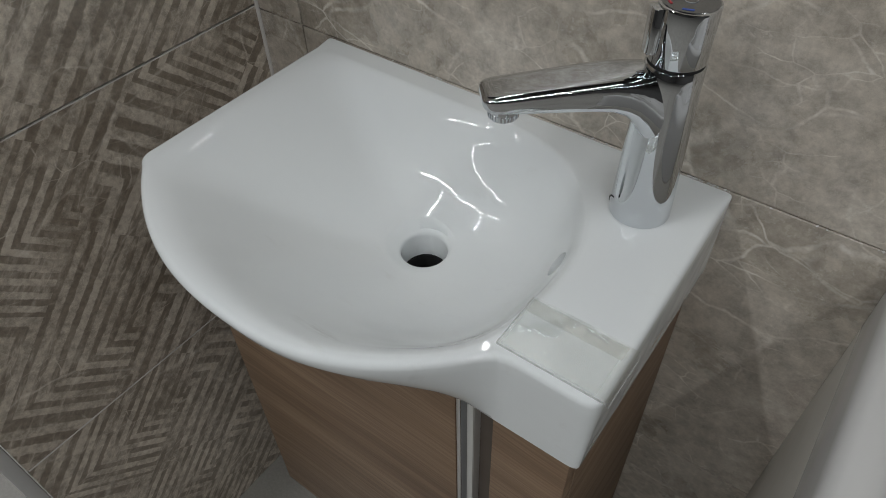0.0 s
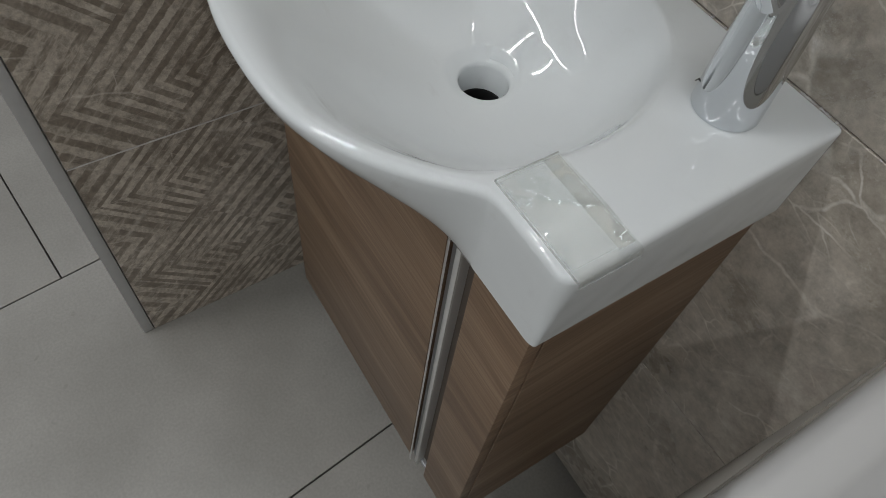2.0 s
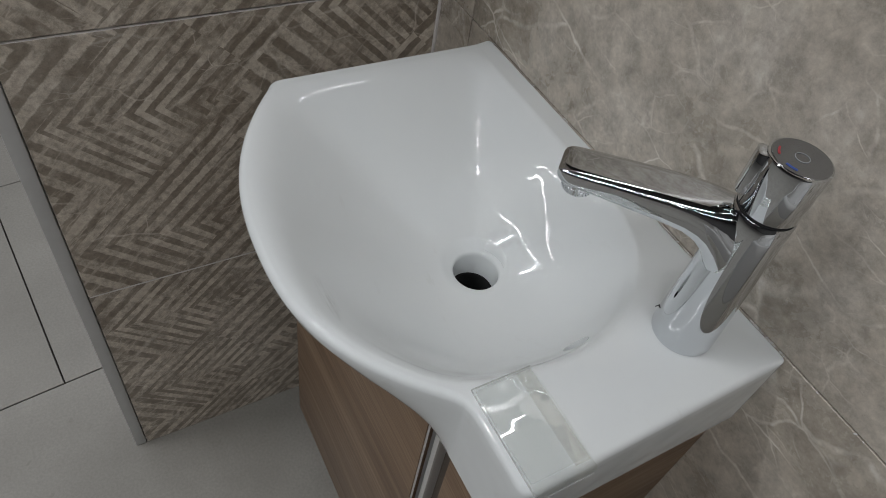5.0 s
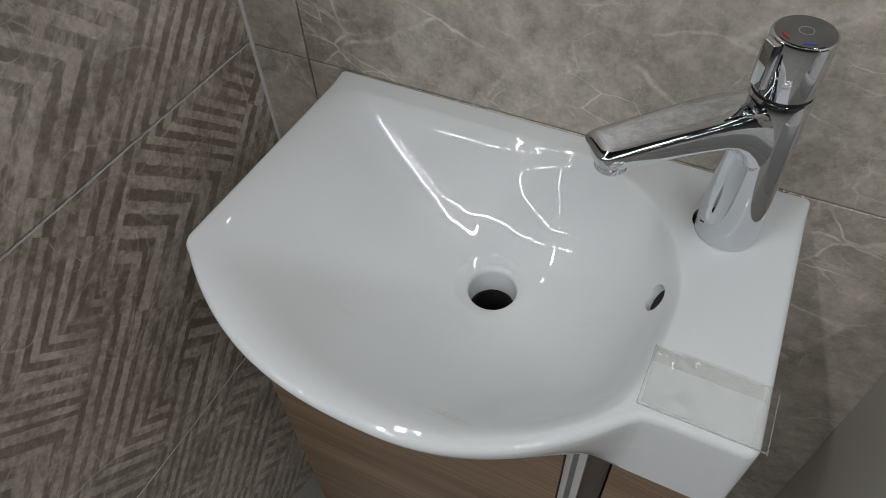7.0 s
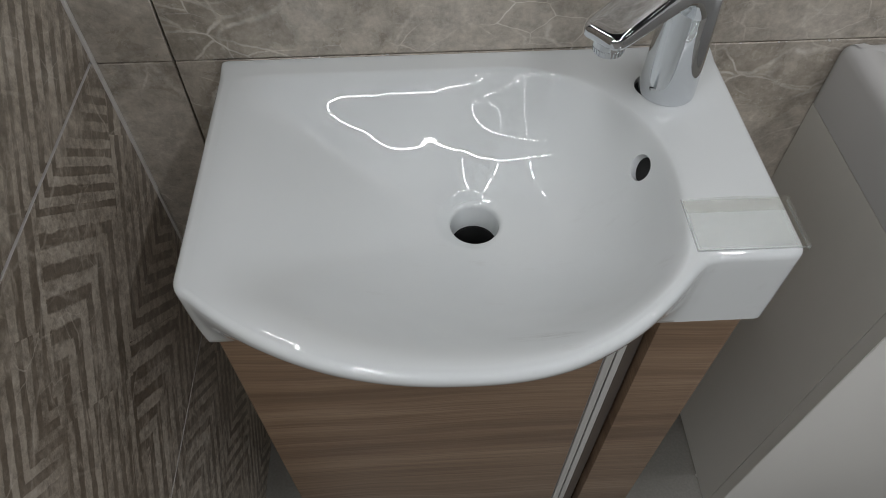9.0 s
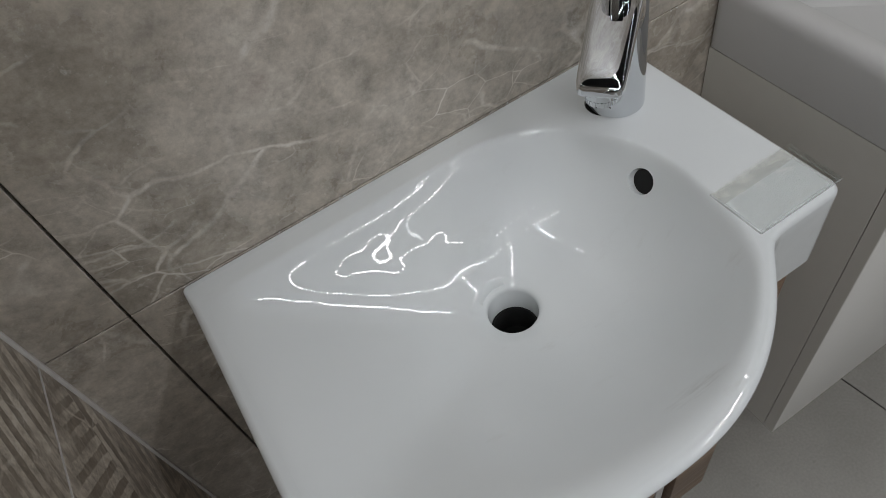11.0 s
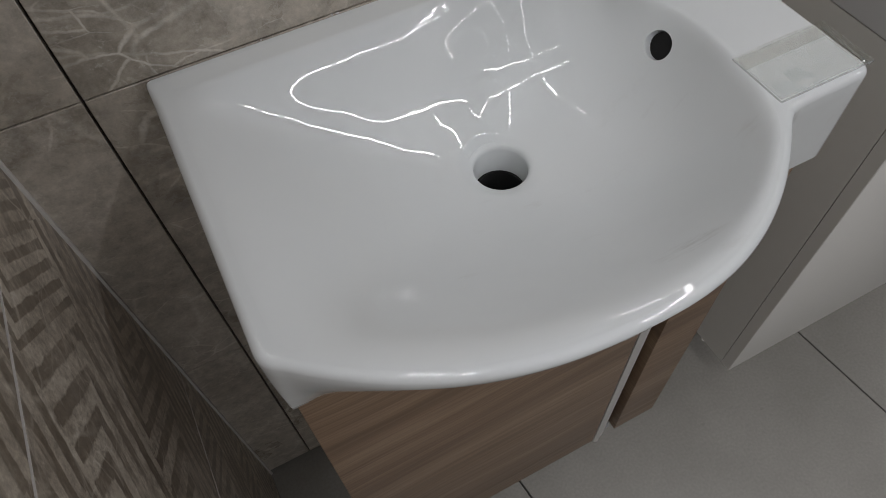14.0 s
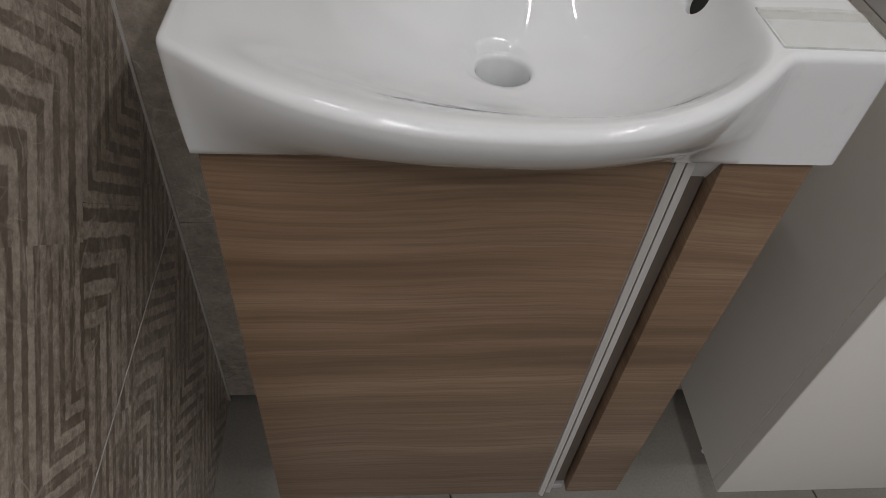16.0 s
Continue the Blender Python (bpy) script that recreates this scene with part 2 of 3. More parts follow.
def make_plain(name, colour, rough=0.5, metal=0.0, scale=25.0, spread=0.12):
    n = Nodes(name)
    f = n.noise(n.place(), scale, 4)
    lo = tuple(c * (1 - spread) for c in colour[:3]) + (1,)
    hi = tuple(min(1, c * (1 + spread)) for c in colour[:3]) + (1,)
    n.set(Base_Color=n.mix(f, lo, hi), Roughness=n.ramp(f, (0.3, rough * 0.85), (0.7, min(1, rough * 1.15))), Metallic=metal)
    return n.mat


def make_acrylic():
    n = Nodes("clear_acrylic")
    n.tree.nodes.remove(n.bsdf)
    clear = n.tree.nodes.new("ShaderNodeBsdfTransparent")
    clear.inputs[0].default_value = (0.965, 0.972, 0.962, 1)
    gloss = n.tree.nodes.new("ShaderNodeBsdfGlossy")
    gloss.inputs["Roughness"].default_value = 0.015
    wave = n.tree.nodes.new("ShaderNodeBump")
    wave.inputs["Strength"].default_value, wave.inputs["Distance"].default_value = 0.3, 0.004
    n.link(n.noise(n.place(), 34, 1.5), wave.inputs["Height"])
    n.link(wave.outputs[0], gloss.inputs["Normal"])
    mixed = n.tree.nodes.new("ShaderNodeMixShader")
    mixed.inputs[0].default_value = 0.09
    n.tree.links.new(clear.outputs[0], mixed.inputs[1])
    n.tree.links.new(gloss.outputs[0], mixed.inputs[2])
    n.tree.links.new(mixed.outputs[0], n.tree.nodes["Material Output"].inputs["Surface"])
    return n.mat


def make_tape(name, cover, low, high):
    n = Nodes(name)
    n.set(Base_Color=n.mix(n.noise(n.place(), 60, 3), low, high), Roughness=0.5, Specular_IOR_Level=0.25)
    clear = n.tree.nodes.new("ShaderNodeBsdfTransparent")
    mixed = n.tree.nodes.new("ShaderNodeMixShader")
    mixed.inputs[0].default_value = cover
    n.tree.links.new(clear.outputs[0], mixed.inputs[1])
    n.tree.links.new(n.bsdf.outputs[0], mixed.inputs[2])
    n.tree.links.new(mixed.outputs[0], n.tree.nodes["Material Output"].inputs["Surface"])
    return n.mat


# chrome with the dark ceiling's reflection put into its base colour
DARK_CHROME = make_plain("chrome_mirroring_dark", (0.30, 0.31, 0.32, 1), 0.2, 1.0, 60, 0.08)
CERAMIC, CHROME, ALU, WOOD = make_ceramic(), make_chrome(), make_aluminium(), make_wood()
MARBLE, CHEVRON, FLOOR = make_marble(), make_chevron(), make_floor_tile()
FAR_WALL = make_plain("grey_far_wall", grey(0.15, 0.02), 0.8, 0, 6, 0.1)
GROUT = make_plain("dark_grout", grey(0.055, 0.1), 0.9, 0, 90)
PALE_GROUT = make_plain("pale_grout", grey(0.62, 0.04), 0.8, 0, 90)
DARK_CEILING = make_plain("dark_ceiling_paint", grey(0.08, 0.01), 0.9, 0, 5)
LACQUER = make_plain("white_lacquer", (0.73, 0.725, 0.69, 1), 0.36, 0, 1.5, 0.02)
MELAMINE = make_plain("grey_white_melamine", (0.60, 0.59, 0.545, 1), 0.5, 0, 40, 0.04)
# black for the handle's seam and for shade painted into the basin's holes
DARK = make_plain("black_hole_shade_and_seam", grey(0.008), 0.9)
SILVER = make_plain("matt_silver_trim", (0.56, 0.56, 0.55, 1), 0.42, 0.15)
TRIM = make_plain("satin_metal_trim", (0.42, 0.43, 0.44, 1), 0.4, 0.4)
# board colour darkened to carry the shade of the vanity's gaps
SHADOW_GAP = make_plain("shade_dark_board", (0.12, 0.098, 0.08, 1), 0.7)
TAPE = make_tape("yellowed_tape", 0.32, (0.53, 0.53, 0.495, 1), (0.60, 0.60, 0.565, 1))
FILM = make_tape("pale_film", 0.26, (0.57, 0.58, 0.57, 1), (0.64, 0.65, 0.64, 1))
RED = make_plain("red_mark", (0.40, 0.04, 0.05, 1), 0.5)
BLUE = make_plain("blue_mark", (0.05, 0.10, 0.38, 1), 0.5)
PLASTER = make_plain("white_plaster", grey(0.6, 0.02), 0.9, 0, 200)
DARK_MARK = make_plain("dark_mark", grey(0.12), 0.4)
ACRYLIC = make_acrylic()
ACRYLIC_EDGE = make_tape("acrylic_cut_edge", 0.42, (0.33, 0.34, 0.33, 1), (0.44, 0.45, 0.44, 1))
# white ceramic greyed all over, the neighbouring basin's shade put into the colour
SATIN_CERAMIC = make_plain("white_ceramic_toned_for_shade", (0.52, 0.52, 0.51, 1), 0.07, 0, 9, 0.03)

# ---------------------------------------------------------------- building helpers
ORIGIN = {}


def thing(name, at, label, category, group="", kind=""):
    ob = new(name)
    ob.empty_display_size = 0.05
    ob.location = at
    ORIGIN[ob.name] = Vector(at)
    return tagged(ob, label, category, group, kind)


def mesh_of(name, bm, material, origin, sharp=35, smooth=True):
    bmesh.ops.translate(bm, vec=-Vector(origin), verts=bm.verts)
    bmesh.ops.recalc_face_normals(bm, faces=bm.faces)
    me = bpy.data.meshes.new(name)
    bm.to_mesh(me)
    bm.free()
    for poly in me.polygons:
        poly.use_smooth = smooth
    if smooth:
        me.set_sharp_from_angle(angle=radians(sharp))
    me.materials.append(material)
    return me


def part(name, bm, material, parent, label="", sharp=35):
    """One mesh object under a thing or a part; bm is in world metres."""
    ob = new(name, mesh_of(name, bm, material, ORIGIN[parent.name], sharp))
    ob.parent = parent
    ORIGIN[ob.name] = ORIGIN[parent.name]
    return tagged(ob, label)


def solid(name, bm, material, label, category="", kind="", sharp=35):
    ob = new(name, mesh_of(name, bm, material, (0, 0, 0), sharp))
    ORIGIN[ob.name] = Vector((0, 0, 0))
    return tagged(ob, label, category, "", kind)


def box(x0, x1, y0, y1, z0, z1, bevel=0.0, steps=2, bm=None):
    bm = bm or bmesh.new()
    vs = [bm.verts.new((x, y, z)) for x in (x0, x1) for y in (y0, y1) for z in (z0, z1)]
    faces = [bm.faces.new([vs[i] for i in f]) for f in
             ((0, 1, 3, 2), (4, 6, 7, 5), (0, 4, 5, 1), (2, 3, 7, 6), (0, 2, 6, 4), (1, 5, 7, 3))]
    if bevel:
        edges = list({e for f in faces for e in f.edges})
        bmesh.ops.bevel(bm, geom=edges, offset=bevel, segments=steps, profile=0.5, affect="EDGES")
    return bm


def loft(loops, caps=True, bm=None):
    """Closed loops of equal counts, skinned one to the next."""
    bm = bm or bmesh.new()
    rings = [[bm.verts.new(v) for v in loop] for loop in loops]
    n = len(rings[0])
    for a, b in zip(rings, rings[1:]):
        for i in range(n):
            bm.faces.new((a[i], a[(i + 1) % n], b[(i + 1) % n], b[i]))
    if caps:
        bm.faces.new(rings[0])
        bm.faces.new(rings[-1])
    return bm


def turned(cx, cy, profile, steps=64, caps=True, bm=None):
    """A body of revolution round a vertical axis, from (radius, height) pairs."""
    ring = lambda r, z: [(cx + r * math.cos(a), cy + r * math.sin(a), z) for a in (2 * math.pi * i / steps for i in range(steps))]
    return loft([ring(r, z) for r, z in profile], caps, bm)

# ---------------------------------------------------------------- structure
JOINT = 0.0015
TILE_H = 0.416     # height of a wall tile

WALL_TOP = H + TILE_H * 4
wall_back = solid("wall_back", box(-0.30, 2.6, 0.010, 0.13, -0.05, H + TILE_H - 0.002), GROUT, "showroom back wall behind taupe marble tiles", kind="structure")
wall_left = solid("wall_left", box(XL - 0.032, XL - 0.0095, -0.496, 0.010, 0.0, WALL_TOP - 0.002), GROUT, "thin display wall behind patterned tiles", kind="structure")
trim_end = solid("trim", box(XL - 0.032, XL + 0.001, -0.519, -0.501, 0.0, WALL_TOP, 0.002), SILVER, "satin metal strip closing the display wall's end", kind="structure")
trim_corner = solid("trim.001", box(XL - 0.001, XL + 0.003, -0.004, 0.0, 0.002, H + TILE_H - 0.003, 0.001), PALE_GROUT, "pale grout line in the wall corner", kind="structure")
joint_side = solid("trim.002", box(XL - 0.009, XL + 0.0003, -0.4985, -0.002, JOINT_LOW - 0.0010, JOINT_LOW + 0.0010), PALE_GROUT, "thin pale grout line between patterned tiles", kind="structure")
joint_rim = solid("trim.003", box(XL - 0.009, XL - 0.0001, -0.4985, -0.002, JOINT_HIGH - 0.0012, JOINT_HIGH - 0.0006), PALE_GROUT, "thin pale grout line between patterned tiles", kind="structure")
slab = solid("floor", box(-5, 5, -8, 4.0, -0.20, -0.0095), GROUT, "showroom floor of large grey tiles with dark joints", kind="structure")
ceiling = solid("ceiling", box(-5, 5, -8, 4.0, CEIL, CEIL + 0.1), DARK_CEILING, "plain dark showroom ceiling", kind="structure")
for n, (x0, x1, y0, y1) in enumerate(((-5.1, -5, -8, 4), (5, 5.1, -8, 4), (-5, 5, -8.1, -8), (-5, 5, 4.0, 4.1))):
    solid("wall_%d" % (n + 1), box(x0, x1, y0, y1, -0.2, CEIL + 0.1), FAR_WALL, "plain grey showroom wall", kind="structure")

# ---------------------------------------------------------------- the washbasin
TX, TY = 0.408, -0.064
AHEAD = Vector((-0.740, -0.673, 0))
ASIDE = Vector((0.673, -0.740, 0))
CX, CY, DRAIN_R = 0.231, -0.136, 0.0228
DEPTH = 0.093


def front_curve(x):
    """The basin's bulging front edge."""
    d = x - 0.215
    return -0.3455 + (0.0835 * (abs(d) / 0.215) ** 2.35 if d < 0 else 0.0805 * (d / 0.17) ** 2.35)


def rounded(points, radii, steps=7):
    """A closed outline with its corners rounded."""
    out, n = [], len(points)
    for i, (p, r) in enumerate(zip(points, radii)):
        p = Vector(p)
        if r <= 0:
            out.append(p)
            continue
        a, b = (Vector(points[i - 1]) - p).normalized(), (Vector(points[(i + 1) % n]) - p).normalized()
        start, end = p + a * r, p + b * r
        for k in range(steps + 1):
            t = k / steps
            out.append(start * (1 - t) ** 2 + p * 2 * t * (1 - t) + end * t ** 2)
    return out


def rim_outline():
    front = [(x, front_curve(x)) for x in np.linspace(0.010, 0.380, 60)]
    blend = [(0.3875, -0.2630), (0.394, -0.2582), (0.402, -0.2562), (0.412, -0.2557)]
    pts = [(-0.003, -0.001), (-0.003, -0.262)] + front + blend + [(W + 0.005, -0.2555), (W + 0.001, -0.001)]
    radii = [0.006, 0.010] + [0] * (len(front) + len(blend)) + [0.013, 0.006]
    return rounded(pts, radii)


def resampled(outline, count):
    pts = [Vector(p) for p in outline]
    pts.append(pts[0])
    gaps = [(b - a).length for a, b in zip(pts, pts[1:])]
    total, out, i, run = sum(gaps), [], 0, 0.0
    for k in range(count):
        want = total * k / count
        while run + gaps[i] < want:
            run += gaps[i]
            i += 1
        out.append(pts[i].lerp(pts[i + 1], (want - run) / gaps[i]))
    return out


def smooth_max(values, k):
    top = max(values)
    return top + k * math.log(sum(math.exp((v - top) / k) for v in values))


def bowl_side(x, y):
    """Below zero inside the bowl's edge."""
    if y > -0.165:
        right = 0.145 * (math.hypot(max(0, x - 0.25) / 0.143, (y + 0.165) / 0.144) - 1)
    else:
        right = x - (0.393 - 1.4 * (y + 0.165) ** 2)
    front = (front_curve(min(max(x, 0), 0.385)) + 0.0100 - y) * 0.9
    return smooth_max((0.010 - x, y + 0.014, front, right), 0.008)


def bowl_reach(a):
    lo, hi = 0.02, 0.5
    for _ in range(40):
        mid = (lo + hi) / 2
        lo, hi = (mid, hi) if bowl_side(CX + mid * math.cos(a), CY + mid * math.sin(a)) < 0 else (lo, mid)
    return lo


def bowl_power(a):
    """How steeply the bowl falls from its edge, by direction: a long ramp on the left, a steep wall on the right."""
    c, s = math.cos(a), math.sin(a)
    return 1.60 + 2.75 * ((1 + c) / 2) ** 3


def bowl_drop(t, power):
    soft = 0.07
    v = 1 - t ** power
    return (math.sqrt(v * v + soft * soft) - soft) / (math.sqrt(1 + soft * soft) - soft)


def bowl_field(step=0.0025, rounds=70):
    """Depth of the bowl at (x, y): the steep profile, relaxed so that no ridges run to its corners."""
    xs, ys = np.arange(-0.02, 0.42, step), np.arange(-0.37, 0.02, step)
    deep, inside = np.zeros((len(xs), len(ys))), np.zeros((len(xs), len(ys)), bool)
    turns = np.linspace(-math.pi, math.pi, 721)
    fars = np.array([bowl_reach(a) for a in turns])
    for i, x in enumerate(xs):
        for j, y in enumerate(ys):
            r, a = math.hypot(x - CX, y - CY), math.atan2(y - CY, x - CX)
            far = np.interp(a, turns, fars)
            if r < far:
                inside[i, j] = True
                deep[i, j] = bowl_drop(r / far, bowl_power(a))
    for _ in range(rounds):
        near = (np.roll(deep, 1, 0) + np.roll(deep, -1, 0) + np.roll(deep, 1, 1) + np.roll(deep, -1, 1)) / 4
        deep = np.where(inside, 0.5 * deep + 0.5 * near, 0.0)
    deep *= DEPTH / deep.max()
    deep = deep ** 2 / (deep + 0.0065)      # the edge rolls over softly
    deep *= DEPTH / deep.max()

    def dip(x, y):
        u, v = (x - xs[0]) / step, (y - ys[0]) / step
        i, j = int(u), int(v)
        u, v = u - i, v - j
        return ((deep[i, j] * (1 - u) + deep[i + 1, j] * u) * (1 - v) + (deep[i, j + 1] * (1 - u) + deep[i + 1, j + 1] * u) * v)
    return dip


def inset(outline, d):
    """The outline moved inwards along its normals."""
    n, out = len(outline), []
    for i, p in enumerate(outline):
        along = (outline[(i + 1) % n] - outline[i - 1]).normalized()
        out.append(p + Vector((-along.y, along.x)) * d)
    return out


def washbasin():
    rim = resampled(rim_outline(), 640)
    area = sum(a.x * b.y - b.x * a.y for a, b in zip(rim, rim[1:] + rim[:1]))
    if area < 0:
        rim.reverse()
    angles = [math.atan2(p.y - CY, p.x - CX) for p in rim]
    reach = [min(bowl_reach(a), (p - Vector((CX, CY))).length - 0.0095) for a, p in zip(angles, rim)]
    dip = bowl_field()
    ring = lambda r, z: [(CX + r * math.cos(a), CY + r * math.sin(a), z) for a in angles]
    floor_z = H - DEPTH
    loops = [ring(0.026, 0.690), ring(DRAIN_R, 0.690), ring(DRAIN_R, floor_z - 0.006), ring(DRAIN_R + 0.0006, floor_z - 0.0028),
             ring(DRAIN_R + 0.0022, floor_z - 0.0008), ring(DRAIN_R + 0.0050, floor_z - 0.0001)]
    start = DRAIN_R + 0.0050
    for k in range(1, 57):
        f = (k / 56) ** 0.85
        loop = []
        for a, far in zip(angles, reach):
            r = start + (far - start) * f
            x, y = CX + r * math.cos(a), CY + r * math.sin(a)
            if f < 0.92:
                low = dip(x, y)
            else:
                r = start + (far - start) * 0.92
                low = dip(CX + r * math.cos(a), CY + r * math.sin(a)) * max(0.0, (1 - f) / 0.08) ** 1.6
            loop.append((x, y, H - low))
        loops.append(loop)
    # flat rim, then the rounded outer edge
    edge = inset(rim, 0.0062)
    for f in (0.06, 0.2, 0.5, 0.8, 0.94):
        loops.append([(CX + far * math.cos(a) + (p.x - CX - far * math.cos(a)) * f, CY + far * math.sin(a) + (p.y - CY - far * math.sin(a)) * f, H)
                      for a, far, p in zip(angles, reach, edge)])
    R = 0.0062
    for d, z in ((R, H), (R * 0.62, H - R * 0.075), (R * 0.29, H - R * 0.29), (R * 0.075, H - R * 0.62), (0.0, H - R)):
        keep = [0.3 + 0.7 * min(1.0, max(0.0, -p.y - 0.004) / 0.02) for p in rim]
        loops.append([(p.x + (q.x - p.x) * k, p.y + (q.y - p.y) * k, H - (H - z) * k) for p, q, k in zip(rim, inset(rim, d), keep)])
    # the skirt runs in from the bulging rim to the square foot
    foot_front, foot_z = -0.2555, 0.7545
    for f in (0.12, 0.3, 0.5, 0.68, 0.84, 0.94, 1.0):
        loop = []
        for p in rim:
            x = min(max(p.x, -0.003 + 0.004 * f), W + 0.005 - 0.004 * f)
            over = max(0.0, foot_front - p.y)
            y = p.y + over * f ** 1.6
            top = H - R * (0.3 + 0.7 * min(1.0, max(0.0, -p.y - 0.004) / 0.02))
            loop.append((x, y, top - (top - foot_z) * f))
        loops.append(loop)
    middle = Vector((W / 2, -0.135))
    foot = loops[-1]
    for f, z in ((0.985, foot_z - 0.0012), (0.93, foot_z - 0.0014), (0.80, 0.72), (0.62, 0.690)):
        loops.append([(middle.x + (x - middle.x) * f, middle.y + (y - middle.y) * f, z) for x, y, _ in foot])
    bm = loft(loops + [loops[0]], caps=False)
    bmesh.ops.remove_doubles(bm, verts=bm.verts, dist=1e-6)
    bmesh.ops.recalc_face_normals(bm, faces=bm.faces)
    # overflow hole
    me = bpy.data.meshes.new("washbasin_raw")
    bm.to_mesh(me)
    bm.free()
    raw = new("washbasin_raw", me)
    cut = bmesh.new()
    bmesh.ops.create_cone(cut, cap_ends=True, segments=40, radius1=0.0118, radius2=0.0118, depth=0.052)
    bmesh.ops.transform(cut, matrix=Matrix.Translation((0.3865, -0.137, 0.8135)) @ pose(0, 0, 0, 0, -64, 0), verts=cut.verts)
    bmesh.ops.create_cone(cut, cap_ends=True, segments=40, radius1=0.0175, radius2=0.0175, depth=0.04,
                          matrix=Matrix.Translation((TX - 0.0105, TY + 0.004, H)))
    cme = bpy.data.meshes.new("cutter")
    cut.to_mesh(cme)
    cut.free()
    cutter = new("cutter", cme)
    mod = raw.modifiers.new("hole", "BOOLEAN")
    mod.operation, mod.object, mod.solver = "DIFFERENCE", cutter, "EXACT"
    bpy.context.view_layer.update()
    done = bpy.data.meshes.new_from_object(raw.evaluated_get(bpy.context.evaluated_depsgraph_get()))
    bpy.data.objects.remove(raw)
    bpy.data.objects.remove(cutter)
    out = bmesh.new()
    out.from_mesh(done)
    bpy.data.meshes.remove(done)
    basin = thing("washbasin", (W / 2, -0.13, 0.7545), "glossy white ceramic washbasin with an offset bowl on a wooden vanity", "washbasin")
    body = part("basin_body", out, CERAMIC, basin, sharp=50)
    body.data.materials.clear()
    body.data.materials.append(CERAMIC)
    # black liner, its colour stands in for shade down the drain
    bm = turned(CX, CY, [(0.0226, 0.688), (0.0226, 0.7195), (0.0208, 0.7195), (0.0195, 0.660)], 48)
    part("drain_pipe", bm, DARK, basin, "waste pipe coloured black for the shade down the open drain")
    # black plugs added inside the overflow and tap holes as painted shade
    plug = bmesh.new()
    bmesh.ops.create_cone(plug, cap_ends=True, segments=40, radius1=0.01175, radius2=0.01175, depth=0.03)
    bmesh.ops.transform(plug, matrix=Matrix.Translation((0.3910, -0.137, 0.8097)) @ pose(0, 0, 0, 0, -64, 0), verts=plug.verts)
    part("tap_hole", turned(TX - 0.0105, TY + 0.004, [(0.0174, H - 0.019), (0.0174, H - 0.006)], 40), DARK, basin, "black disc standing in for shade in the tap hole beside the tap's foot")
    part("overflow_channel", plug, DARK, basin, "black plug standing in for the shaded depth of the overflow hole")
    return basin


washbasin()

# ---------------------------------------------------------------- the tap
def squircle(centre, along, up, half_w, half_h, steps=64, power=5.0):
    out = []
    for k in range(steps):
        a = 2 * math.pi * k / steps
        c, s = math.cos(a), math.sin(a)
        out.append(tuple(centre + along * half_w * math.copysign(abs(c) ** (2 / power), c) + up * half_h * math.copysign(abs(s) ** (2 / power), s)))
    return out


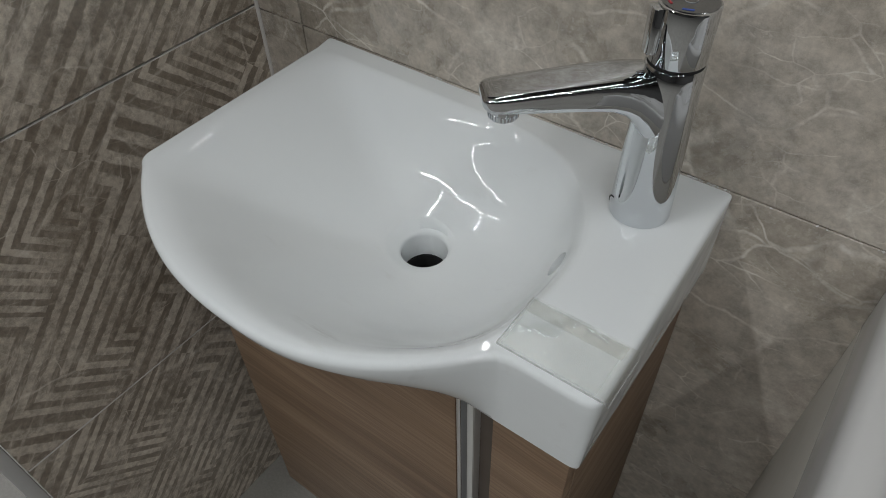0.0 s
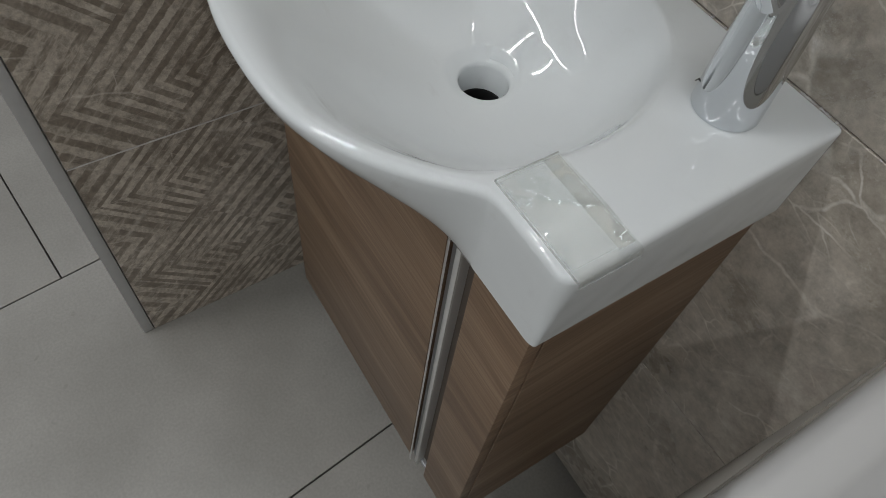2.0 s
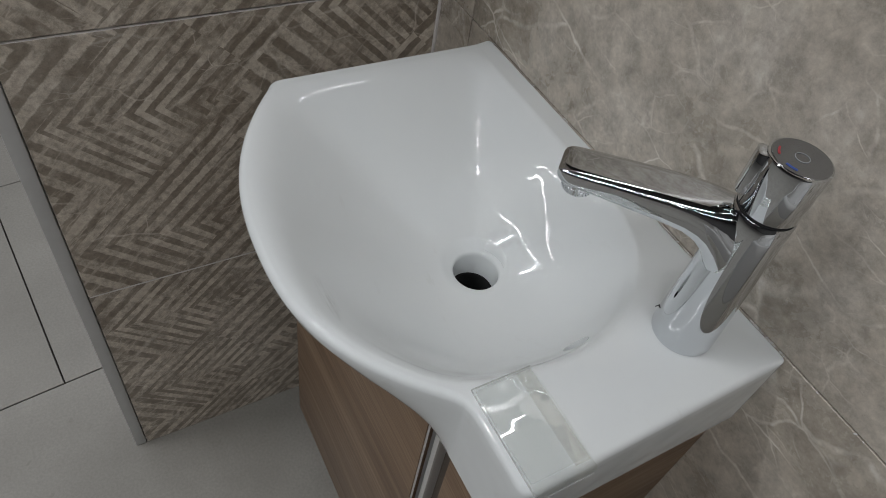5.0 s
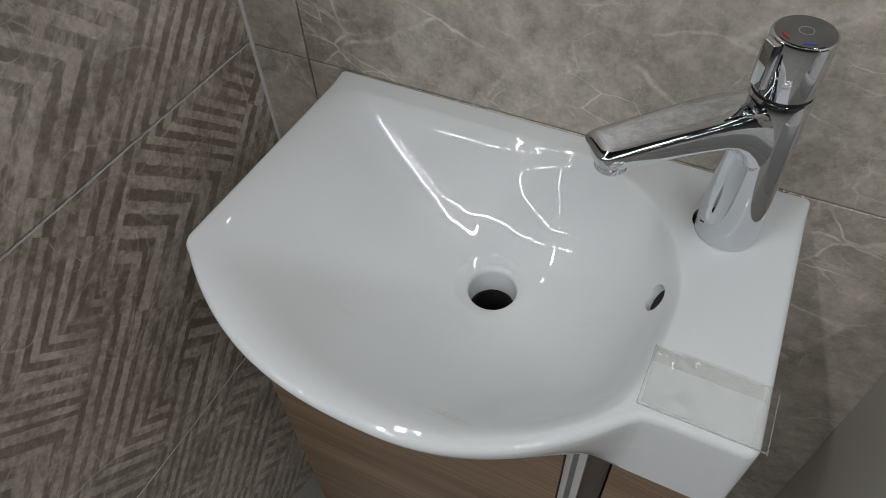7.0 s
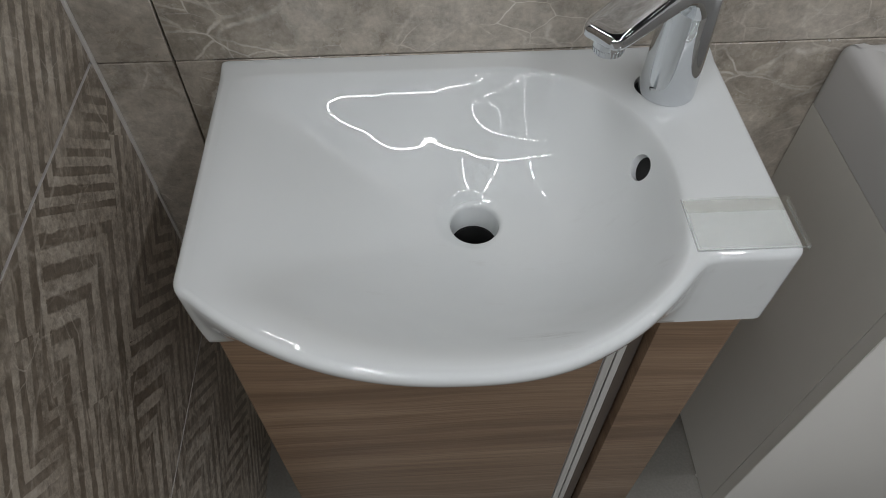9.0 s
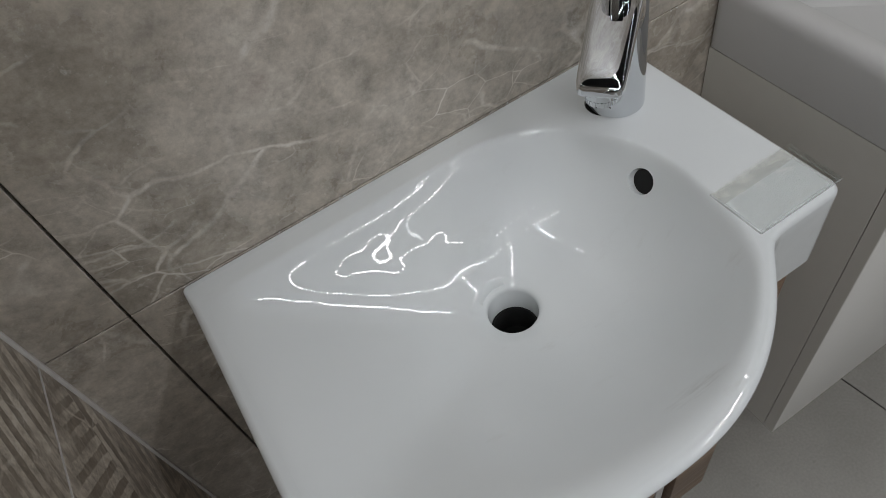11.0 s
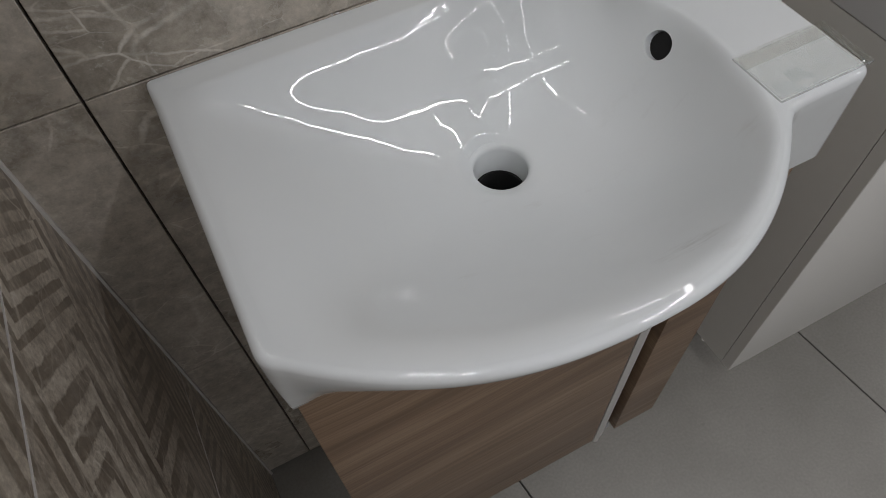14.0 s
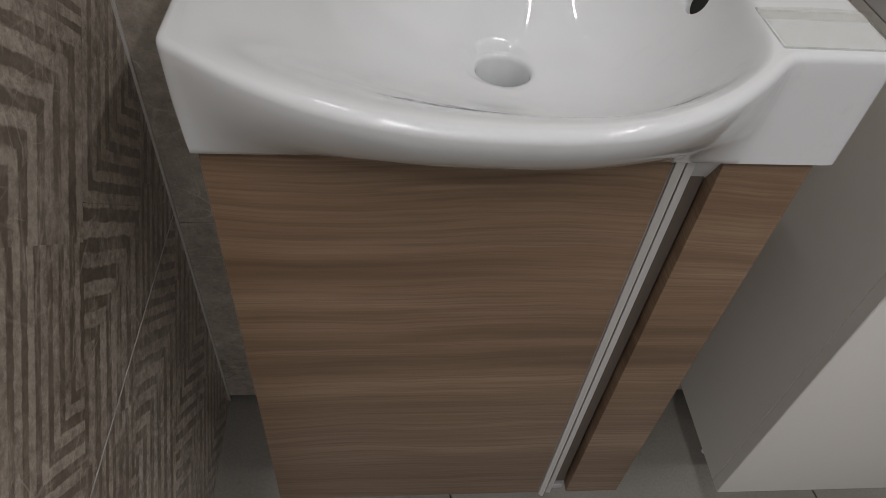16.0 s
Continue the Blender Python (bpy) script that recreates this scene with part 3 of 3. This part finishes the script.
def tap():
    tap = thing("tap", (TX, TY, H), "polished chrome push tap with a flat spout on the basin's corner", "tap")
    bm = turned(TX, TY, [(0.0235, H + 0.0002), (0.0252, H + 0.0006), (0.0254, H + 0.003), (0.0248, H + 0.02), (0.0236, H + 0.055),
                         (0.0223, H + 0.095), (0.0214, H + 0.125), (0.0211, H + 0.1388), (0.0203, H + 0.1400)], 72)
    # spout, one skin with the body: deep where it leaves the body and flat towards the tip
    loops = []
    for s, half_w, top, low in ((0.0, 0.0208, 0.1388, 0.055), (0.010, 0.0205, 0.1386, 0.064), (0.018, 0.0201, 0.1383, 0.082), (0.026, 0.0197, 0.1378, 0.0965),
                                (0.034, 0.0193, 0.1373, 0.1045), (0.044, 0.0188, 0.1366, 0.1095), (0.06, 0.0182, 0.1353, 0.1122), (0.08, 0.0176, 0.1336, 0.1132),
                                (0.10, 0.0171, 0.1319, 0.1142), (0.118, 0.0167, 0.1304, 0.1150), (0.127, 0.0162, 0.1296, 0.1158), (0.1320, 0.0150, 0.1288, 0.1172),
                                (0.1347, 0.0130, 0.1276, 0.1190), (0.1360, 0.0105, 0.1260, 0.1206)):
        centre = Vector((TX, TY, H + (top + low) / 2)) + AHEAD * s
        square = 2.1 + 2.9 * min(1.0, max(0.0, s - 0.012) / 0.05)
        loops.append(squircle(centre, ASIDE, Vector((0, 0, 1)), half_w, (top - low) / 2, 64, square))
    loft(loops, True, bm)
    part("tap_body", bm, CHROME, tap, sharp=48)
    part("handle_gap", turned(TX, TY, [(0.0196, H + 0.1394), (0.0196, H + 0.1422)], 48), DARK, tap, "dark seam under the push handle")
    c = 0.1418
    bm = turned(TX, TY, [(0.0185, H + c), (0.0201, H + c + 0.0004), (0.0206, H + c + 0.0012), (0.0206, H + c + 0.0399), (0.0203, H + c + 0.0409), (0.0192, H + c + 0.0415)], 72)
    handle = part("push_handle", bm, CHROME, tap)
    # raised finger grip on the handle's front
    at = Vector((TX, TY, H + c + 0.026)) + AHEAD * 0.0206
    grip = loft([squircle(at + Vector((0, 0, dz)), ASIDE, AHEAD, 0.0066 * w, 0.0050 * w, 24, 5) for dz, w in
                 ((-0.0190, 0.8), (-0.0184, 0.97), (0.0128, 1.0), (0.0136, 0.93), (0.0140, 0.75))])
    part("grip", grip, CHROME, handle)
    # disc added to carry the handle top's dark reflection as colour
    part("cap", turned(TX, TY, [(0.0186, H + c + 0.0405), (0.0190, H + c + 0.0416), (0.0183, H + c + 0.0421)], 64), DARK_CHROME, handle, "chrome cap with a dark reflection put into its colour")
    top = H + c + 0.0422
    for name, mat, turn in (("warm_mark", RED, 30), ("cold_mark", BLUE, 95)):
        loops = []
        for k in range(9):
            a = radians(turn + 175 + 30 * k / 8)
            loops.append([(TX + r * math.cos(a), TY + r * math.sin(a), z) for r, z in
                          ((0.0137, top - 0.0003), (0.0151, top - 0.0003), (0.0151, top + 0.0003), (0.0137, top + 0.0003))])
        bm = loft(loops)
        part(name, bm, mat, handle)
    part("push_symbol", turned(TX, TY, [(0.0044, top), (0.0044, top + 0.0003), (0.0048, top + 0.0003), (0.0048, top)], 32, False), TRIM, handle, "small round push symbol")
    at = Vector((TX, TY, 0)) + AHEAD * 0.1195
    bm = turned(at.x, at.y, [(0.0100, H + 0.1175), (0.0120, H + 0.1175), (0.0120, H + 0.1115), (0.0112, H + 0.1110), (0.0112, H + 0.1065), (0.0106, H + 0.1055), (0.0090, H + 0.1055), (0.0088, H + 0.109)], 40)
    part("aerator", bm, CHROME, tap, "knurled chrome aerator")
    bm = bmesh.new()
    for k in range(28):
        a = 2 * math.pi * k / 28
        m = Matrix.Translation((at.x + 0.0112 * math.cos(a), at.y + 0.0112 * math.sin(a), H + 0.1085)) @ Matrix.Rotation(a, 4, "Z")
        bmesh.ops.create_cube(bm, size=1, matrix=m @ Matrix.Diagonal((0.0006, 0.0013, 0.0042, 1)))
    part("aerator_grip", bm, CHROME, tap)
    back = Vector((TX, TY, 0)) - ASIDE * 0.004 + AHEAD * 0.0253
    part("name_mark", box(back.x - 0.0001, back.x + 0.0001, back.y - 0.003, back.y + 0.003, H + 0.013, H + 0.0145), DARK_MARK, tap)
    return tap


tap()

# ---------------------------------------------------------------- the price holder on the rim


def price_holder():
    x0, x1, y0, y1 = 0.387, 0.4722, -0.2490, -0.1985
    ob = thing("price_holder", (x0, y0, H), "clear empty acrylic price holder on the basin's rim", "price holder")
    # the clear cover is slightly bowed from end to end
    loops = []
    for k in range(17):
        f = k / 16
        x, lift = x0 + (x1 - x0) * f, 0.0008 + 0.0016 * math.sin(math.pi * f) ** 2 * (1 - 0.3 * f)
        loops.append([(x, y0, H + lift), (x, y1, H + lift), (x, y1, H + lift + 0.0009), (x, y0, H + lift + 0.0009)])
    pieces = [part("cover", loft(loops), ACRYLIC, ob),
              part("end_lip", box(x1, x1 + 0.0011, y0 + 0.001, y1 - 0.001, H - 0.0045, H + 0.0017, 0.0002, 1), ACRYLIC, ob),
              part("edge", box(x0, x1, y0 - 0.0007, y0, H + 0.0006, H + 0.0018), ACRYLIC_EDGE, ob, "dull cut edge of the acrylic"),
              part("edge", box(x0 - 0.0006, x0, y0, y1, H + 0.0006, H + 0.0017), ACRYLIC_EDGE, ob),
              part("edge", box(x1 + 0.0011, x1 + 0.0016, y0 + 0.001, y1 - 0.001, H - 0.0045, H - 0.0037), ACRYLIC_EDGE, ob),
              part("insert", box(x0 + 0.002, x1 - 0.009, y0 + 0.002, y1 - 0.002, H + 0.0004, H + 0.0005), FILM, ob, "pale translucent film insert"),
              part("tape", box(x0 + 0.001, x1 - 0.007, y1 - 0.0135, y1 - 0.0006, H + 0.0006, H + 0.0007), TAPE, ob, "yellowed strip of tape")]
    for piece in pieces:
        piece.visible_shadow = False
    return ob


price_holder()

# ---------------------------------------------------------------- crumbs along the basin's back edge


def crumbs():
    rng = random.Random(5)
    bm = bmesh.new()
    for _ in range(34):
        x = rng.choice((rng.uniform(0.425, 0.462), rng.uniform(0.425, 0.462), rng.uniform(0.02, 0.46), rng.uniform(0.48, 0.60)))
        size = rng.uniform(0.0005, 0.0014)
        z = H + 0.0008 if x < 0.466 else H - 0.0006
        m = Matrix.Translation((x, -0.0016 if x < 0.466 else -0.0003, z)) @ pose(0, 0, 0, rng.uniform(0, 90), 0, rng.uniform(0, 180))
        bmesh.ops.create_icosphere(bm, subdivisions=1, radius=size, matrix=m @ Matrix.Diagonal((1.6, 0.8, 0.8, 1)))
    solid("plaster_crumbs", bm, PLASTER, "white plaster crumbs along the basin's back edge", "crumbs", "stuff")


crumbs()

# ---------------------------------------------------------------- the wooden vanity
CAB0, CAB1, CAB_LOW, CAB_TOP = 0.003, 0.457, 0.163, 0.7525
DOOR_Y0, DOOR_Y1 = -0.2460, -0.2300


def vanity():
    v = thing("vanity_unit", ((CAB0 + CAB1) / 2, -0.12, CAB_LOW), "brown wood laminate wall-hung vanity unit under the basin", "vanity")
    t = 0.016
    part("side_panel", box(CAB0, CAB0 + t, -0.2282, -0.001, CAB_LOW + 0.002, CAB_TOP, 0.0006, 1), WOOD, v)
    part("side_panel", box(CAB1 - t, CAB1, -0.2282, -0.001, CAB_LOW + 0.002, CAB_TOP, 0.0006, 1), WOOD, v)
    part("bottom_panel", box(CAB0 + t, CAB1 - t, -0.2310, -0.001, CAB_LOW + 0.002, CAB_LOW + 0.018), WOOD, v)
    part("back_panel", box(CAB0 + t, CAB1 - t, -0.009, -0.001, CAB_LOW + 0.018, 0.68), SHADOW_GAP, v)
    # backing board, its dark colour stands in for the recess's shade
    part("divider", box(0.3485, 0.3855, -0.2230, -0.2190, CAB_LOW + 0.002, CAB_TOP), SHADOW_GAP, v, "board darkened for the shade in the recess beside the handle strip")
    part("door", box(CAB0, 0.3470, DOOR_Y0, DOOR_Y1, CAB_LOW, CAB_TOP - 0.002, 0.0007, 2), WOOD, v)
    narrow = part("door", box(0.3860, CAB1, DOOR_Y0, DOOR_Y1, CAB_LOW, CAB_TOP - 0.002, 0.0007, 2), WOOD, v)
    # aluminium grip strip: a flat lip, a returned edge and ribs in the groove behind it
    z0, z1 = CAB_LOW - 0.006, CAB_TOP - 0.003
    lip = [(0.3486, DOOR_Y0 + 0.0012), (0.3488, DOOR_Y0 - 0.0004), (0.3535, DOOR_Y0 - 0.0034), (0.3544, DOOR_Y0 - 0.0034), (0.3548, DOOR_Y0 - 0.0026), (0.3502, DOOR_Y0 + 0.0014)]
    strip = part("handle_strip", loft([[(x, y, z) for x, y in lip] for z in (z0, z1)]), ALU, v, "ribbed aluminium grip strip along the door's edge")
    part("rib", box(0.3588, 0.3655, DOOR_Y0 + 0.0015, DOOR_Y0 + 0.0030, z0, z1, 0.0004, 2), ALU, strip)
    part("return_edge", box(0.3643, 0.3655, DOOR_Y0 + 0.0031, -0.2323, z0, z1, 0.0003, 1), ALU, strip)
    part("groove", box(0.3490, 0.3642, DOOR_Y0 + 0.0060, DOOR_Y0 + 0.0075, z0, z1, 0.0002, 1), TRIM, strip, "dull groove behind the lip")
    # metal channel given the dark board colour in place of deep shade
    part("channel", box(0.3490, 0.3843, -0.2322, -0.2302, z0 + 0.012, z1, 0.0003, 1), SHADOW_GAP, strip, "recessed channel darkened in colour for its shade")
    part("end_cap", box(0.3480, 0.3835, DOOR_Y0 + 0.0080, DOOR_Y1 - 0.0025, z0 - 0.001, z0 + 0.010, 0.0015), TRIM, v, "grey plastic end cap of the grip strip")
    return v


vanity()

# ---------------------------------------------------------------- the white vanity beside it
V0, V1, V_FRONT, V_LOW = 0.601, 0.953, -0.2520, 0.160


def white_basin():
    b = thing("washbasin", ((V0 + V1) / 2, -0.14, 0.768), "white ceramic washbasin on the neighbouring white vanity", "washbasin")
    x0, x1, y0, y1 = V0 - 0.001, V1 + 0.25, -0.262, -0.001
    outline = resampled(rounded([(x0, y1), (x0, y0), (0.70, y0), (0.86, -0.37), (1.08, -0.37), (x1, y0), (x1, y1)], [0.004, 0.022, 0.07, 0.09, 0.09, 0.07, 0.004], 12), 360)
    foot = resampled(rounded([(x0, y1), (x0, y0), (0.70, y0), (0.86, y0 - 0.01), (1.08, y0 - 0.01), (x1, y0), (x1, y1)], [0.004, 0.022, 0.05, 0.05, 0.05, 0.05, 0.004], 12), 360)
    mid = Vector(((x0 + x1) / 2, -0.16))
    top = H + 0.001
    R = 0.0145
    loops = [[(p.x, p.y, 0.768) for p in foot], [(p.x, p.y, 0.79) for p in foot]]
    for d, z in ((0.0, top - R), (R * 0.1, top - R * 0.6), (R * 0.32, top - R * 0.28), (R * 0.66, top - R * 0.07), (R, top)):
        loops.append([(p.x, p.y, z) for p in inset(outline, d)])
    ring = inset(outline, R)
    for f, z in ((0.955, 0.0006), (0.935, 0.005), (0.88, 0.024), (0.75, 0.048), (0.5, 0.063), (0.25, 0.068), (0.08, 0.069)):
        loops.append([(mid.x + (p.x - mid.x) * f, mid.y + (p.y - mid.y) * f, top - z) for p in ring])
    part("basin_body", loft(loops), SATIN_CERAMIC, b, sharp=60)
    return b


def white_vanity():
    v = thing("vanity_unit", ((V0 + V1) / 2, -0.12, V_LOW), "white lacquered wall-hung vanity unit with a pale grey side", "vanity")
    part("side_panel", box(V0, V0 + 0.016, -0.2340, -0.001, V_LOW, 0.766, 0.0006, 1), MELAMINE, v, "pale grey melamine side")
    part("side_panel", box(V1 - 0.016, V1, -0.2340, -0.001, V_LOW, 0.766, 0.0006, 1), MELAMINE, v)
    part("bottom_panel", box(V0 + 0.016, V1 - 0.016, -0.2340, -0.001, V_LOW, V_LOW + 0.016), MELAMINE, v)
    part("back_panel", box(V0 + 0.016, V1 - 0.016, -0.009, -0.001, V_LOW + 0.016, 0.766), MELAMINE, v)
    door = part("door", box(V0 + 0.0006, V1 - 0.001, V_FRONT, -0.2349, V_LOW, 0.764, 0.0008, 2), LACQUER, v, "glossy white door front")
    part("door_edge", box(V0 - 0.0004, V0 + 0.0005, V_FRONT + 0.001, -0.2353, V_LOW + 0.001, 0.763), MELAMINE, door)
    part("screw_cap", turned(V0 + 0.002, -0.19, [(0.0035, V_LOW - 0.002), (0.0035, V_LOW)], 16), LACQUER, v)
    return v


white_basin()
white_vanity()

# ---------------------------------------------------------------- ceiling tubes


def ceiling_tube(x, y, length, turn=0):
    ob = thing("ceiling_light", (0, 0, 0), "long white linear ceiling light", "ceiling light", "ceiling lights")
    part("housing", box(-0.06, 0.06, -length / 2 - 0.03, length / 2 + 0.03, -0.084, 0.0, 0.004), LACQUER, ob)
    ob.matrix_world = pose(x, y, CEIL, 0, 0, turn)
    return ob


for x, y, length, _ in LAMPS:
    ceiling_tube(x, y, length)
for x, y, length, _ in CROSS:
    ceiling_tube(x, y, length, 90)

# ---------------------------------------------------------------- tiles, piece by piece


def tile_mesh(name, size, material, bevel=0.0006):
    bm = box(0, size[0], 0, size[1], 0, size[2])
    bmesh.ops.bevel(bm, geom=bm.edges[:], offset=bevel, segments=1, profile=0.5, affect="EDGES")
    return mesh_of(name, bm, material, (0, 0, 0), smooth=False)


def tile(mesh, parent, m):
    ob = new("tile", mesh)
    ob.parent = parent
    ob.matrix_basis = m
    return ob


# back wall: rows 0.416 m high, a column joint close to the side wall
JOINT_X, TILE_W = -0.048, 0.832
wide = tile_mesh("tile", (TILE_W - JOINT, 0.0095, TILE_H - JOINT), MARBLE)
strip = tile_mesh("tile", (JOINT_X - JOINT - XL, 0.0095, TILE_H - JOINT), MARBLE)
for k in range(0, 3):
    z = H - TILE_H * 2 + TILE_H * k + JOINT / 2
    tile(strip, wall_back, Matrix.Translation((XL, 0.0, z)))
    for c in range(3):
        tile(wide, wall_back, Matrix.Translation((JOINT_X + TILE_W * c + JOINT / 2, 0.0, z)))

# display wall: one patterned tile wide, the lowest one cut to fit
rows = [(0.0, JOINT_LOW - 0.0010), (JOINT_LOW + 0.0010, JOINT_HIGH - 0.0012)]
rows += [(JOINT_HIGH + 0.0018 + TILE_H * k, JOINT_HIGH + TILE_H * (k + 1) - 0.0008) for k in range(4)]
for low, high in rows:
    side = tile_mesh("tile", (0.0095, 0.4985, min(high, WALL_TOP - 0.001) - low), CHEVRON)
    tile(side, wall_left, Matrix.Translation((XL - 0.0095, -0.4995, low)))

# floor: 0.6 x 1.2 m tiles laid a few degrees off the walls
TURN = radians(6.8)
LAY = Matrix.Rotation(TURN, 4, "Z")
origin = Vector((-0.307, -0.612, 0))
plank = tile_mesh("tile", (0.6 - 0.003, 1.2 - 0.003, 0.0095), FLOOR)
for c in range(-7, 9):
    off = 0.0 if c == -1 else -0.42
    for r in range(-6, 4):
        m = Matrix.Translation(origin) @ LAY @ Matrix.Translation((0.6 * c + 0.0015, 1.2 * r + off + 0.0015, -0.0095))
        tile(plank, slab, m)
